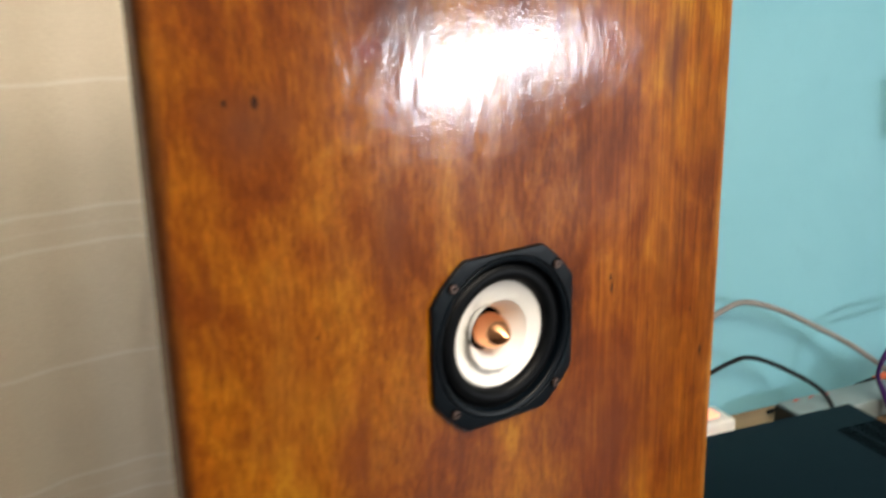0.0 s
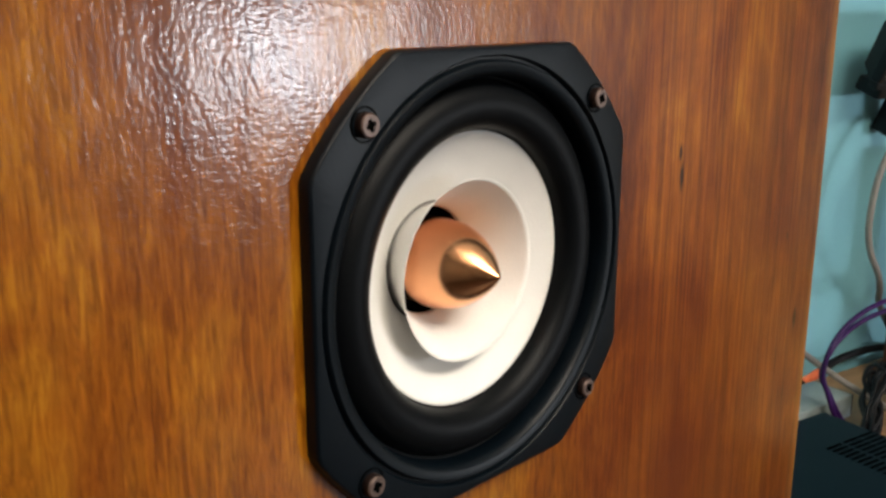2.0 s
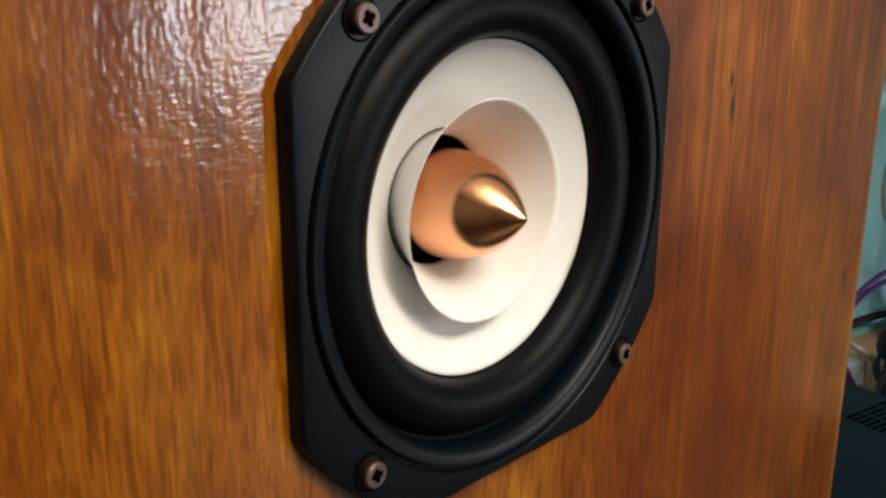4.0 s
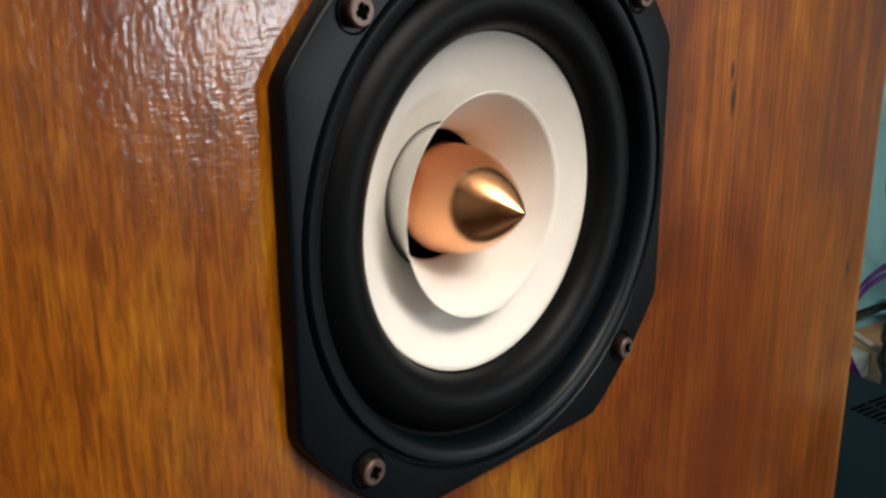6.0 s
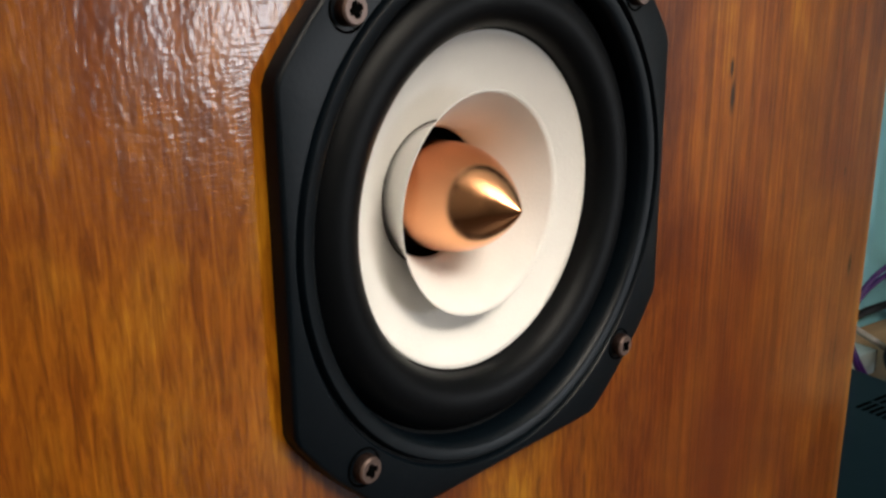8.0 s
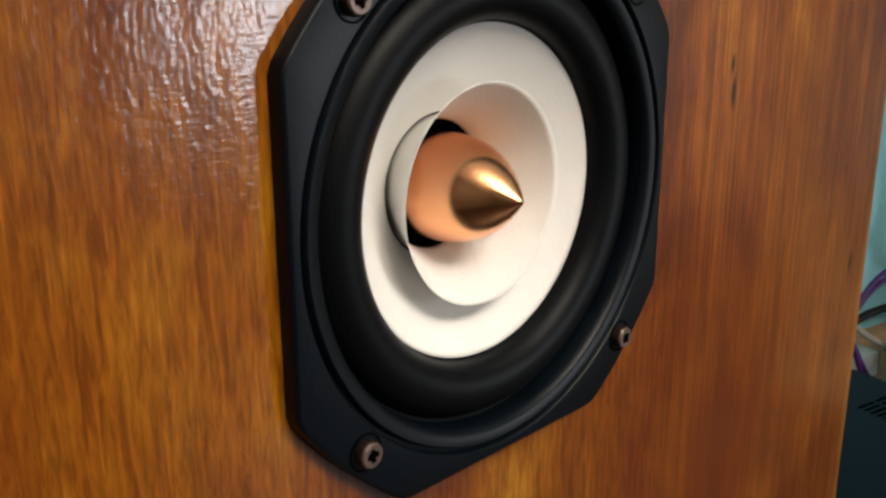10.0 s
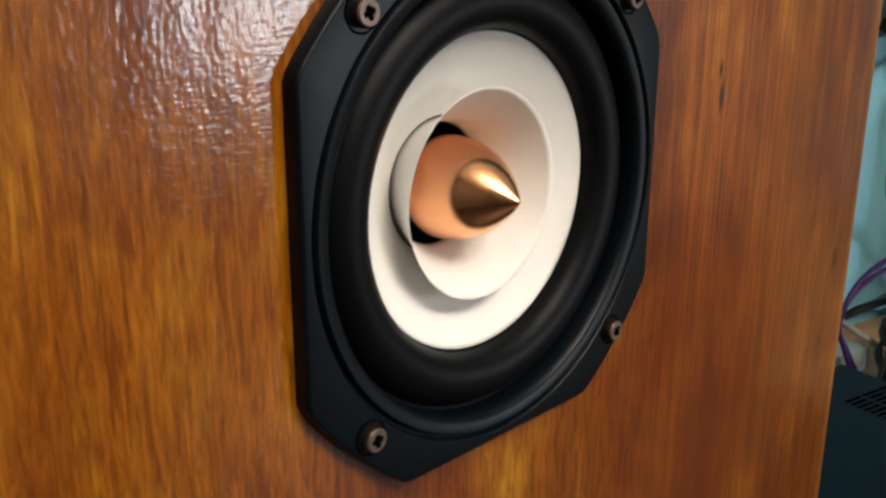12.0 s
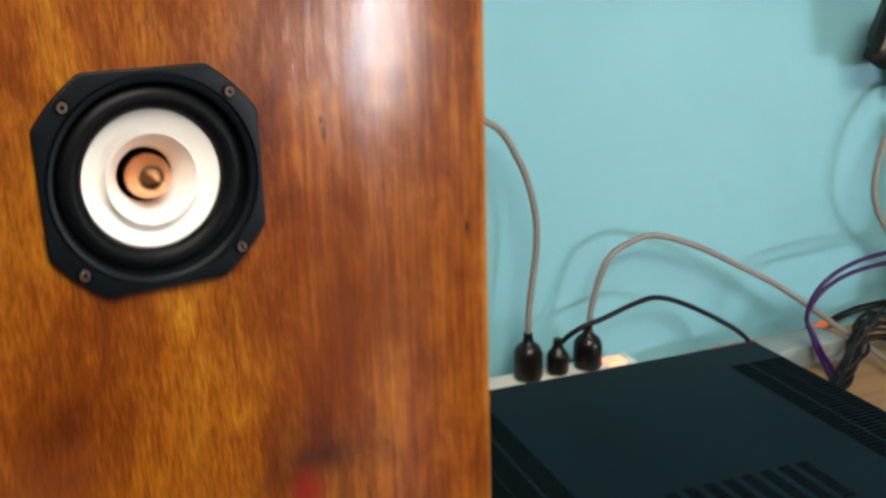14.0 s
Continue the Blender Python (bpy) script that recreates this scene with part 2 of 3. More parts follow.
def curtain_cloth():
    """Beige curtain with shiny woven lines: a single one, then a group of three, over and over."""
    m, nt, b = node_mat("curtain_cloth", 0.75)
    tc = nt.nodes.new("ShaderNodeTexCoord")
    sep = nt.nodes.new("ShaderNodeSeparateXYZ")
    nt.links.new(tc.outputs["Object"], sep.inputs[0])
    z = maths(nt, "ADD", sep.outputs[2], maths(nt, "MULTIPLY", noise_tex(nt, coords(nt, (20, 1, 4)), 1.0, 2), 0.004))
    ph = maths(nt, "FRACT", maths(nt, "DIVIDE", maths(nt, "SUBTRACT", z, 0.572 - 0.154), 0.308))
    total = None
    for at, wide, k in ((0.0, 0.012, 0.75), (0.438, 0.012, 0.75), (0.5, 0.010, 0.3), (0.562, 0.012, 0.75), (1.0, 0.012, 0.75)):
        d = maths(nt, "ABSOLUTE", maths(nt, "SUBTRACT", ph, at))
        n = nt.nodes.new("ShaderNodeClamp")
        nt.links.new(maths(nt, "SUBTRACT", 1.0, maths(nt, "DIVIDE", d, wide)), n.inputs[0])
        s = maths(nt, "MULTIPLY", n.outputs[0], k)
        total = s if total is None else maths(nt, "MAXIMUM", total, s)
    weave = noise_tex(nt, coords(nt, (600, 600, 600)), 1.0, 2)
    col = ramp(nt, weave, [(0.3, (0.66, 0.56, 0.42)), (0.7, (0.75, 0.65, 0.50))])
    col = mix(nt, maths(nt, "MULTIPLY", total, 0.75), col, (0.84, 0.78, 0.68))
    nt.links.new(col, b.inputs["Base Color"])
    nt.links.new(bump(nt, maths(nt, "ADD", weave, total), 0.3, 0.001), b.inputs["Normal"])
    b.inputs["Sheen Weight"].default_value = 0.2
    return m


def amp_metal():
    m, nt, b = node_mat("black_textured_steel", 0.6)
    b.inputs["Specular IOR Level"].default_value = 0.08
    v = coords(nt)
    f = noise_tex(nt, v, 900.0, 2)
    g = noise_tex(nt, v, 8.0, 4)
    nt.links.new(ramp(nt, g, [(0.3, (0.0020, 0.0075, 0.0118)), (0.7, (0.0028, 0.0100, 0.0150))]), b.inputs["Base Color"])
    nt.links.new(bump(nt, f, 0.5, 0.0006), b.inputs["Normal"])
    return m


def reflector_foil():
    m, nt, b = node_mat("crinkled_reflector", 0.22, 1.0)
    f = noise_tex(nt, coords(nt), 70.0, 4, 0.6, 0.6)
    b.inputs["Base Color"].default_value = (0.82, 0.78, 0.66, 1)
    nt.links.new(bump(nt, f, 0.9, 0.004), b.inputs["Normal"])
    return m


def glass_mat():
    m, nt, b = node_mat("clear_glass", 0.02)
    b.inputs["Base Color"].default_value = (0.95, 0.97, 0.97, 1)
    b.inputs["Transmission Weight"].default_value = 1.0
    return m


def copper_mat():
    m, nt, b = node_mat("polished_copper", 0.13, 1.0)
    b.inputs["Base Color"].default_value = (0.88, 0.44, 0.22, 1)
    v = coords(nt, (1, 1, 1))
    f = noise_tex(nt, coords(nt, (60, 60, 2500)), 1.0, 3)
    nt.links.new(ramp(nt, noise_tex(nt, v, 150.0, 3), [(0.3, (0.16, 0.16, 0.16)), (0.7, (0.26, 0.26, 0.26))]), b.inputs["Roughness"])
    nt.links.new(bump(nt, f, 0.06, 0.0002), b.inputs["Normal"])
    return m


WOOD = baffle_wood()
WALL = wall_paint()
# unseen walls: dark to cut fill light, the right one paler to add reflection
DIM_WALL = plain("dim_fill_wall", (0.12, 0.108, 0.09), 0.6, 0, 0.05, 3, 0.1, 60)
BOUNCE_WALL = plain("bright_bounce_wall", (0.24, 0.21, 0.17), 0.6, 0, 0.05, 3, 0.1, 60)
CURTAIN = curtain_cloth()
AMP = amp_metal()
FOIL = reflector_foil()
GLASS = glass_mat()
COPPER = copper_mat()
FRAME_PLASTIC = plain("black_moulded_plastic", (0.0010, 0.0034, 0.0062), 0.40, 0, 0.15, 60, 0.05, 900, 0.22)
RUBBER = plain("black_rubber", (0.0015, 0.0022, 0.0032), 0.46, 0, 0.15, 40, 0.05, 400, 0.14)
PAPER = plain("white_paper_cone", (0.88, 0.865, 0.84), 0.7, 0, 0.02, 90, 0.12, 1200)
PAPER_EDGE = plain("dark_glue_line", (0.04, 0.03, 0.025), 0.5)
# flat black that stands in for shade inside slots, gaps and recesses
BLACK_HOLE = plain("hole_shade_black", (0.002, 0.002, 0.002), 0.9, 0, 0.1, 25, 0, 300, 0.0)
SCREW_STEEL = plain("bronzed_steel", (0.17, 0.12, 0.105), 0.45, 0.6, 0.2, 300)
DARK_STEEL = plain("dark_recess_steel", (0.03, 0.015, 0.012), 0.5, 0.6)
GREY_CORD = plain("grey_vinyl_cord", (0.23, 0.21, 0.195), 0.5, 0, 0.1, 60)
BLACK_CORD = plain("black_rubber_cord", (0.005, 0.005, 0.006), 0.5, 0, 0.1, 60, 0, 300, 0.2)
PURPLE_CORD = plain("purple_vinyl_cord", (0.032, 0.006, 0.075), 0.45, 0, 0.12, 60, 0, 300, 0.25)
BLACK_PLASTIC = plain("glossy_black_plastic", (0.005, 0.0045, 0.005), 0.3, 0, 0.1, 60, 0, 300, 0.35)
WHITE_PLASTIC = plain("white_plastic", (0.72, 0.68, 0.62), 0.4, 0, 0.06, 30)
GREY_METAL = plain("light_grey_sheet_metal", (0.22, 0.27, 0.27), 0.5, 0, 0.08, 30)
ORANGE_TAPE = plain("orange_tape", (0.75, 0.16, 0.06), 0.5, 0, 0.15, 120)
RED_PLASTIC = plain("red_plastic", (0.6, 0.06, 0.03), 0.35)
LAMP_BLACK = plain("black_cast_aluminium", (0.004, 0.004, 0.005), 0.45, 0, 0.2, 80, 0.1, 500, 0.25)
BLUE_PAINT = plain("blue_board_paint", (0.05, 0.20, 0.32), 0.5, 0, 0.1, 10)
CEILING_WHITE = plain("white_ceiling_paint", (0.82, 0.81, 0.78), 0.7, 0, 0.04, 4, 0.1, 80)
WINDOW_WHITE = plain("white_window_paint", (0.75, 0.75, 0.73), 0.4, 0, 0.05, 10)
FLOOR_TILE = plain("brown_floor_tile", (0.032, 0.018, 0.012), 0.4, 0, 0.2, 6, 0.1, 50)
TABLE_WOOD = board_wood("tan_table_wood", (0.25, 0.145, 0.068), (0.36, 0.22, 0.11), 0.5, 0)
POST_WOOD = board_wood("brown_post_wood", (0.045, 0.016, 0.006), (0.085, 0.03, 0.010), 0.6, 2)
m_glow, nt_glow, b_glow = node_mat("lamp_tube_glow", 0.4)
b_glow.inputs["Emission Color"].default_value = (1.0, 0.84, 0.64, 1)
b_glow.inputs["Emission Strength"].default_value = 6.0
m_neon, nt_neon, b_neon = node_mat("lit_neon_switch", 0.3)
b_neon.inputs["Base Color"].default_value = (0.9, 0.25, 0.1, 1)
b_neon.inputs["Emission Color"].default_value = (1.0, 0.42, 0.25, 1)
b_neon.inputs["Emission Strength"].default_value = 1.2


# ---- mesh helpers ----
def part(name, bm, material, parent=None, label="", m=None, smooth=False):
    """Links a bmesh as one mesh object, under a thing or a part."""
    me = bpy.data.meshes.new(name)
    bmesh.ops.recalc_face_normals(bm, faces=bm.faces)
    bm.to_mesh(me)
    bm.free()
    if smooth:
        me.polygons.foreach_set("use_smooth", [True] * len(me.polygons))
        me.set_sharp_from_angle(angle=radians(38))
    me.materials.append(material)
    ob = new(name, me)
    if m is not None:
        ob.matrix_basis = m
    ob.parent = parent
    if label:
        tagged(ob, label)
    return ob


def thing(name, m, label, category, group="", kind=""):
    ob = new(name)
    ob.empty_display_size = 0.05
    ob.matrix_basis = m
    return tagged(ob, label, category, group, kind)


def structure(name, bm, material, m, label="", smooth=False):
    return tagged(part(name, bm, material, None, label, m, smooth), kind="structure")


def box(x0, x1, y0, y1, z0, z1, bevel=0.0, seg=2, bm=None):
    own = bm is None
    bm = bmesh.new() if own else bm
    r = bmesh.ops.create_cube(bm, size=1.0, matrix=Matrix.LocRotScale(((x0 + x1) / 2, (y0 + y1) / 2, (z0 + z1) / 2), None, (x1 - x0, y1 - y0, z1 - z0)))
    if bevel:
        vs = set(r["verts"])
        es = [e for e in bm.edges if e.verts[0] in vs and e.verts[1] in vs]
        bmesh.ops.bevel(bm, geom=es, offset=bevel, segments=seg, affect="EDGES", profile=0.5)
    return bm


def lathe(profile, n=96, close=False, bm=None):
    """Turns a profile of (radius, height) about z."""
    bm = bm or bmesh.new()
    rings = []
    for r, z in profile:
        if r < 1e-6:
            rings.append([bm.verts.new((0, 0, z))])
        else:
            rings.append([bm.verts.new((r * math.cos(2 * math.pi * i / n), r * math.sin(2 * math.pi * i / n), z)) for i in range(n)])
    pairs = list(zip(rings, rings[1:])) + ([(rings[-1], rings[0])] if close else [])
    for a, b in pairs:
        for i in range(n):
            j = (i + 1) % n
            if len(a) == 1 and len(b) == 1:
                continue
            if len(a) == 1:
                bm.faces.new((a[0], b[i], b[j]))
            elif len(b) == 1:
                bm.faces.new((a[i], b[0], a[j]))
            else:
                bm.faces.new((a[i], b[i], b[j], a[j]))
    return bm


def curve_points(pts, steps=10):
    """A smooth line through the points."""
    p = [Vector(q) for q in pts]
    p = [p[0] * 2 - p[1]] + p + [p[-1] * 2 - p[-2]]
    out = []
    for i in range(1, len(p) - 2):
        a, b, c, d = p[i - 1:i + 3]
        for k in range(steps):
            t = k / steps
            out.append(0.5 * (2 * b + (c - a) * t + (2 * a - 5 * b + 4 * c - d) * t * t + (3 * b - a - 3 * c + d) * t ** 3))
    out.append(p[-2])
    return out


def tube(pts, r, n=12, steps=10, bm=None):
    bm = bm or bmesh.new()
    line = curve_points(pts, steps)
    side = None
    rings = []
    for i, c in enumerate(line):
        way = (line[min(i + 1, len(line) - 1)] - line[max(i - 1, 0)]).normalized()
        if side is None:
            side = way.orthogonal().normalized()
        side = (side - way * side.dot(way)).normalized()
        up = way.cross(side)
        rr = r(i / (len(line) - 1)) if callable(r) else r
        rings.append([bm.verts.new(c + (side * math.cos(2 * math.pi * k / n) + up * math.sin(2 * math.pi * k / n)) * rr) for k in range(n)])
    for a, b in zip(rings, rings[1:]):
        for k in range(n):
            bm.faces.new((a[k], a[(k + 1) % n], b[(k + 1) % n], b[k]))
    bm.faces.new(rings[0])
    bm.faces.new(rings[-1][::-1])
    return bm


# ---- the room ----
T = 0.12
structure("floor", box(ROOM_LEFT - T, ROOM_RIGHT + T, -ROOM_FRONT - T, T, -0.1, 0), FLOOR_TILE, ROOM, "brown tiled floor")
structure("ceiling", box(ROOM_LEFT - T, ROOM_RIGHT + T, -ROOM_FRONT - T, T, ROOM_HIGH, ROOM_HIGH + 0.1), CEILING_WHITE, ROOM, "plain white ceiling")
structure("wall_back", box(ROOM_LEFT - T, ROOM_RIGHT + T, 0, T, 0, ROOM_HIGH), WALL, ROOM, "teal painted plaster wall with faint smudges")
structure("wall_left", box(ROOM_LEFT - T, ROOM_LEFT, -ROOM_FRONT, 0, 0, ROOM_HIGH), DIM_WALL, ROOM, "unseen wall, coloured dark to cut bounced light")
structure("wall_right", box(ROOM_RIGHT, ROOM_RIGHT + T, -ROOM_FRONT, 0, 0, ROOM_HIGH), BOUNCE_WALL, ROOM, "unseen wall, coloured paler to brighten reflections on the board")
(AX0, AX1, AZ0, AZ1), (FX0, FX1, FZ0, FZ1) = WINDOWS
bm = box(ROOM_LEFT - T, AX0, -ROOM_FRONT - T, -ROOM_FRONT, 0, ROOM_HIGH)
box(FX1, ROOM_RIGHT + T, -ROOM_FRONT - T, -ROOM_FRONT, 0, ROOM_HIGH, bm=bm)
box(AX0, AX1, -ROOM_FRONT - T, -ROOM_FRONT, 0, AZ0, bm=bm)
box(FX0, FX1, -ROOM_FRONT - T, -ROOM_FRONT, 0, FZ0, bm=bm)
box(AX0, FX1, -ROOM_FRONT - T, -ROOM_FRONT, AZ1, ROOM_HIGH, bm=bm)
structure("wall_front", bm, DIM_WALL, ROOM, "unseen wall, coloured dark to cut bounce, with a low window and fanlight")

for number, (x0, x1, z0, z1) in enumerate(WINDOWS, 1):
    window = tagged(thing("window_%d" % number, ROOM, "low white-framed window letting daylight in", "window"), kind="structure")
    bm = bmesh.new()
    for u0, u1, w0, w1 in ((x0, x1, z0, z0 + 0.02), (x0, x1, z1 - 0.02, z1), (x0, x0 + 0.02, z0 + 0.02, z1 - 0.02), (x1 - 0.02, x1, z0 + 0.02, z1 - 0.02)):
        box(u0, u1, -ROOM_FRONT - 0.08, -ROOM_FRONT - 0.04, w0, w1, bm=bm)
    part("window_frame", bm, WINDOW_WHITE, window)
    pane = part("pane", box(x0 + 0.02, x1 - 0.02, -ROOM_FRONT - 0.062, -ROOM_FRONT - 0.058, z0 + 0.02, z1 - 0.02), GLASS, window)
    pane.visible_shadow = False

# panel lamp hanging under the ceiling
lamp = thing("pendant_lamp", LAMP, "white hanging panel lamp, lit warm", "lamp")
bm = bmesh.new()
for x0, x1, y0, y1 in ((-0.62, 0.62, -0.32, -0.302), (-0.62, 0.62, 0.302, 0.32), (-0.62, -0.602, -0.302, 0.302), (0.602, 0.62, -0.302, 0.302)):
    box(x0, x1, y0, y1, -0.035, 0.035, 0.003, bm=bm)
part("housing", bm, WINDOW_WHITE, lamp)
part("diffuser", box(-0.60, 0.60, -0.30, 0.30, -0.025, 0.025, 0.006), m_glow, lamp, "lit white diffuser")
for x in (-0.5, 0.5):
    part("wire", tube([(x, 0.31, 0.03), (x, 0.31, 0.18), (x, 0.31, ROOM_HIGH - 2.16)], 0.002, 8), WINDOW_WHITE, lamp, "", None, True)

# ---- curtain ----
bm = bmesh.new()
nx, nz = 160, 24
grid = []
for k in range(nz + 1):
    z = 0.03 + (2.3 - 0.03) * k / nz
    row = []
    for i in range(nx + 1):
        x = -1.15 + 1.18 * i / nx
        y = 0.58 + 0.005 * math.sin(x * 38 + 0.3) + 0.003 * math.sin(x * 71 + 1.0 + 0.4 * z) + 0.003 * noise.noise((x * 9, z * 2, 0))
        row.append(bm.verts.new((x, y, z)))
    grid.append(row)
for a, b in zip(grid, grid[1:]):
    for i in range(nx):
        bm.faces.new((a[i], a[i + 1], b[i + 1], b[i]))
curtain = thing("curtain", pose(0, 0, 0), "beige cloth curtain with shiny woven horizontal lines", "curtain")
cloth = part("cloth", bm, CURTAIN, curtain, "", None, True)
sol = cloth.modifiers.new("thick", "SOLIDIFY")
sol.thickness = 0.0015
part("rod", tube([(-1.2, 0.58, 2.31), (-0.5, 0.58, 2.31), (0.04, 0.58, 2.31)], 0.012), BLACK_PLASTIC, curtain, "", None, True)

# ---- loudspeaker: flat wooden baffle with one small full-range driver ----
BX0, BX1, BTOP, BTHICK = -0.2245, 0.2168, 1.32, 0.019
CZ = 0.8998
speaker = thing("loudspeaker", pose(0, 0, 0), "varnished amber-stained wooden open-baffle loudspeaker with one driver", "loudspeaker")


def baffle_mesh():
    """The board with rounded long edges and a round cut-out for the driver."""
    bm = bmesh.new()
    hole, n = 0.0545, 96
    cx, cz = 0.0, CZ
    front, back = [], []
    ang = [2 * math.pi * i / n for i in range(n)]
    half = 0.12

    def square(a):
        k = half / max(abs(math.cos(a)), abs(math.sin(a)))
        return k * math.cos(a), k * math.sin(a)
    for y, store in ((0.0, front), (BTHICK, back)):
        ring = [bm.verts.new((cx + hole * math.cos(a), y, cz + hole * math.sin(a))) for a in ang]
        sq = [bm.verts.new((cx + square(a)[0], y, cz + square(a)[1])) for a in ang]
        store.extend((ring, sq))
        for i in range(n):
            j = (i + 1) % n
            bm.faces.new((ring[i], ring[j], sq[j], sq[i]))
    for i in range(n):
        j = (i + 1) % n
        bm.faces.new((front[0][i], back[0][i], back[0][j], front[0][j]))
    rr = 0.006
    for y in (0.0, BTHICK):
        for x0, x1, z0, z1 in ((BX0 + rr, -half, 0.0, BTOP), (half, BX1 - 0.002, 0.0, BTOP), (-half, half, 0.0, cz - half), (-half, half, cz + half, BTOP)):
            bm.faces.new([bm.verts.new((x, y, z)) for x, z in ((x0, z0), (x1, z0), (x1, z1), (x0, z1))])
    # rounded left edge, crisp right edge
    prof = [(BX0 + rr - rr * math.sin(a), rr - rr * math.cos(a)) for a in (math.pi / 2 * k / 5 for k in range(6))]
    prof += [(BX0, BTHICK - 0.002), (BX0 + 0.002, BTHICK), (BX0 + rr, BTHICK)]
    right = [(BX1 - 0.002, 0.0), (BX1 - 0.0006, 0.0006), (BX1, 0.002), (BX1, BTHICK - 0.002), (BX1 - 0.002, BTHICK)]
    for line in (prof, right):
        cols = [(bm.verts.new((x, y, 0)), bm.verts.new((x, y, BTOP))) for x, y in line]
        for (a, b), (c, d) in zip(cols, cols[1:]):
            bm.faces.new((a, c, d, b))
    for z in (0.0, BTOP):
        bm.faces.new([bm.verts.new((x, y, z)) for x, y in ((BX0 + rr, 0), (BX1 - 0.002, 0), (BX1 - 0.002, BTHICK), (BX0 + rr, BTHICK))])
        bm.faces.new([bm.verts.new((x, y, z)) for x, y in prof])
        bm.faces.new([bm.verts.new((x, y, z)) for x, y in right])
    bmesh.ops.remove_doubles(bm, verts=bm.verts, dist=0.00005)
    return bm


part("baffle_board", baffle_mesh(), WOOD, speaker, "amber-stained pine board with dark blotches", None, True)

# The driver's own axes: z points out of the board towards the room.
DRIVER = pose(0, 0, CZ, 90, 0, 0)
HALF, ROUND = 0.0590, 0.0664


def octagon(a, grow=0.0):
    """A square whose corners are cut off by flat arcs."""
    fold = abs((math.degrees(a) % 90) - 45)
    arc = ROUND + 0.0010 * (fold / 16.5) ** 2
    return min((HALF + grow) / max(abs(math.cos(a)), abs(math.sin(a))), arc + grow)


def driver_frame():
    bm = bmesh.new()
    n = 192
    ang = [2 * math.pi * i / n for i in range(n)]
    rows = [("o", 0.0, 0.0002), ("o", 0.0, 0.0032), ("o", -0.0002, 0.0037), ("o", -0.0005, 0.0040), ("o", -0.0009, 0.0041),
            (0.0569, 0.0041), (0.0566, 0.0038), (0.0564, 0.0024), (0.0557, 0.0024), (0.0554, 0.0036), (0.0550, 0.0040),
            (0.0530, 0.0038), (0.0522, 0.0033), (0.0516, 0.0020), (0.0513, -0.0010), (0.0512, -0.010)]
    rings = []
    for row in rows:
        if row[0] == "o":
            rings.append([bm.verts.new((octagon(a, row[1]) * math.cos(a), octagon(a, row[1]) * math.sin(a), row[2])) for a in ang])
        else:
            rings.append([bm.verts.new((row[0] * math.cos(a), row[0] * math.sin(a), row[1])) for a in ang])
    for a, b in zip(rings, rings[1:]):
        for i in range(n):
            j = (i + 1) % n
            bm.faces.new((a[i], a[j], b[j], b[i]))
    return bm


frame_ob = part("driver_frame", driver_frame(), FRAME_PLASTIC, speaker, "black moulded frame, square with arched corners and a ring groove", DRIVER, True)
S = 0.0433
for sx, sz, turn in ((-S, S, 20), (S, S, 65), (S - 0.0006, -S, 40), (-S, -S, 8)):
    # black ring round the screw, drawn for the shadow gap at its head
    bm = lathe([(0.0, 0.0036), (0.0040, 0.0036), (0.0041, 0.00425), (0.0037, 0.0043), (0.0036, 0.0038)], 40)
    part("screw_shade_ring", bm, BLACK_HOLE, frame_ob, "", pose(sx, sz, 0), True)
    screw = part("screw", lathe([(0.0, 0.0037), (0.0028, 0.0037), (0.0029, 0.0041), (0.0029, 0.0056), (0.0027, 0.0060), (0.0, 0.0060)], 32), DARK_STEEL, frame_ob,
                 "dark steel pan-head screw with a brighter top", pose(sx, sz, 0), True)
    part("screw_top", lathe([(0.0027, 0.0060), (0.0026, 0.0063), (0.0024, 0.0065), (0.0013, 0.0065), (0.0012, 0.0062), (0.0, 0.0061)], 32), SCREW_STEEL, screw, "bronzed steel ring", None, True)
    bm = box(-0.0015, 0.0015, -0.0005, 0.0005, 0.0061, 0.00655)
    box(-0.0005, 0.0005, -0.0015, 0.0015, 0.0061, 0.00656, bm=bm)
    part("cross_recess", bm, BLACK_HOLE, screw, "", pose(0, 0, 0, 0, 0, turn))

# half-roll rubber surround
prof = [(0.0513, -0.0022), (0.0506, -0.0026)]
for k in range(19):
    a = math.pi * k / 18
    prof.append((0.0440 + 0.0063 * math.cos(a), -0.0034 + 0.0054 * math.sin(a)))
prof += [(0.0376, -0.0042), (0.0368, -0.0050)]
part("surround", lathe(prof, 128), RUBBER, speaker, "black half-roll rubber surround", DRIVER, True)
# paper cone, whizzer and neck
prof = []
for k in range(21):
    t = k / 20
    prof.append((0.0373 - (0.0373 - 0.0156) * t, -0.0044 - 0.0152 * t ** 1.10))
cone = part("cone", lathe(prof, 128), PAPER, speaker, "white paper cone", DRIVER, True)
sol = cone.modifiers.new("thick", "SOLIDIFY")
sol.thickness, sol.offset = 0.0004, -1
part("glue_line", lathe([(0.0172, -0.0183), (0.0169, -0.0179), (0.0164, -0.0182), (0.0162, -0.0190)], 96), PAPER_EDGE, cone, "", None, True)
prof = []
for k in range(15):
    t = k / 14
    prof.append((0.0152 + (0.0249 - 0.0152) * t ** 1.3, -0.0200 + 0.0168 * t))
whiz = part("whizzer_cone", lathe(prof, 128), PAPER, cone, "thin white inner whizzer cone", None, True)
sol = whiz.modifiers.new("thick", "SOLIDIFY")
sol.thickness = 0.00016
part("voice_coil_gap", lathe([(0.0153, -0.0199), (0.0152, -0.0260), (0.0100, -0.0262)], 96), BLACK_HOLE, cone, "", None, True)
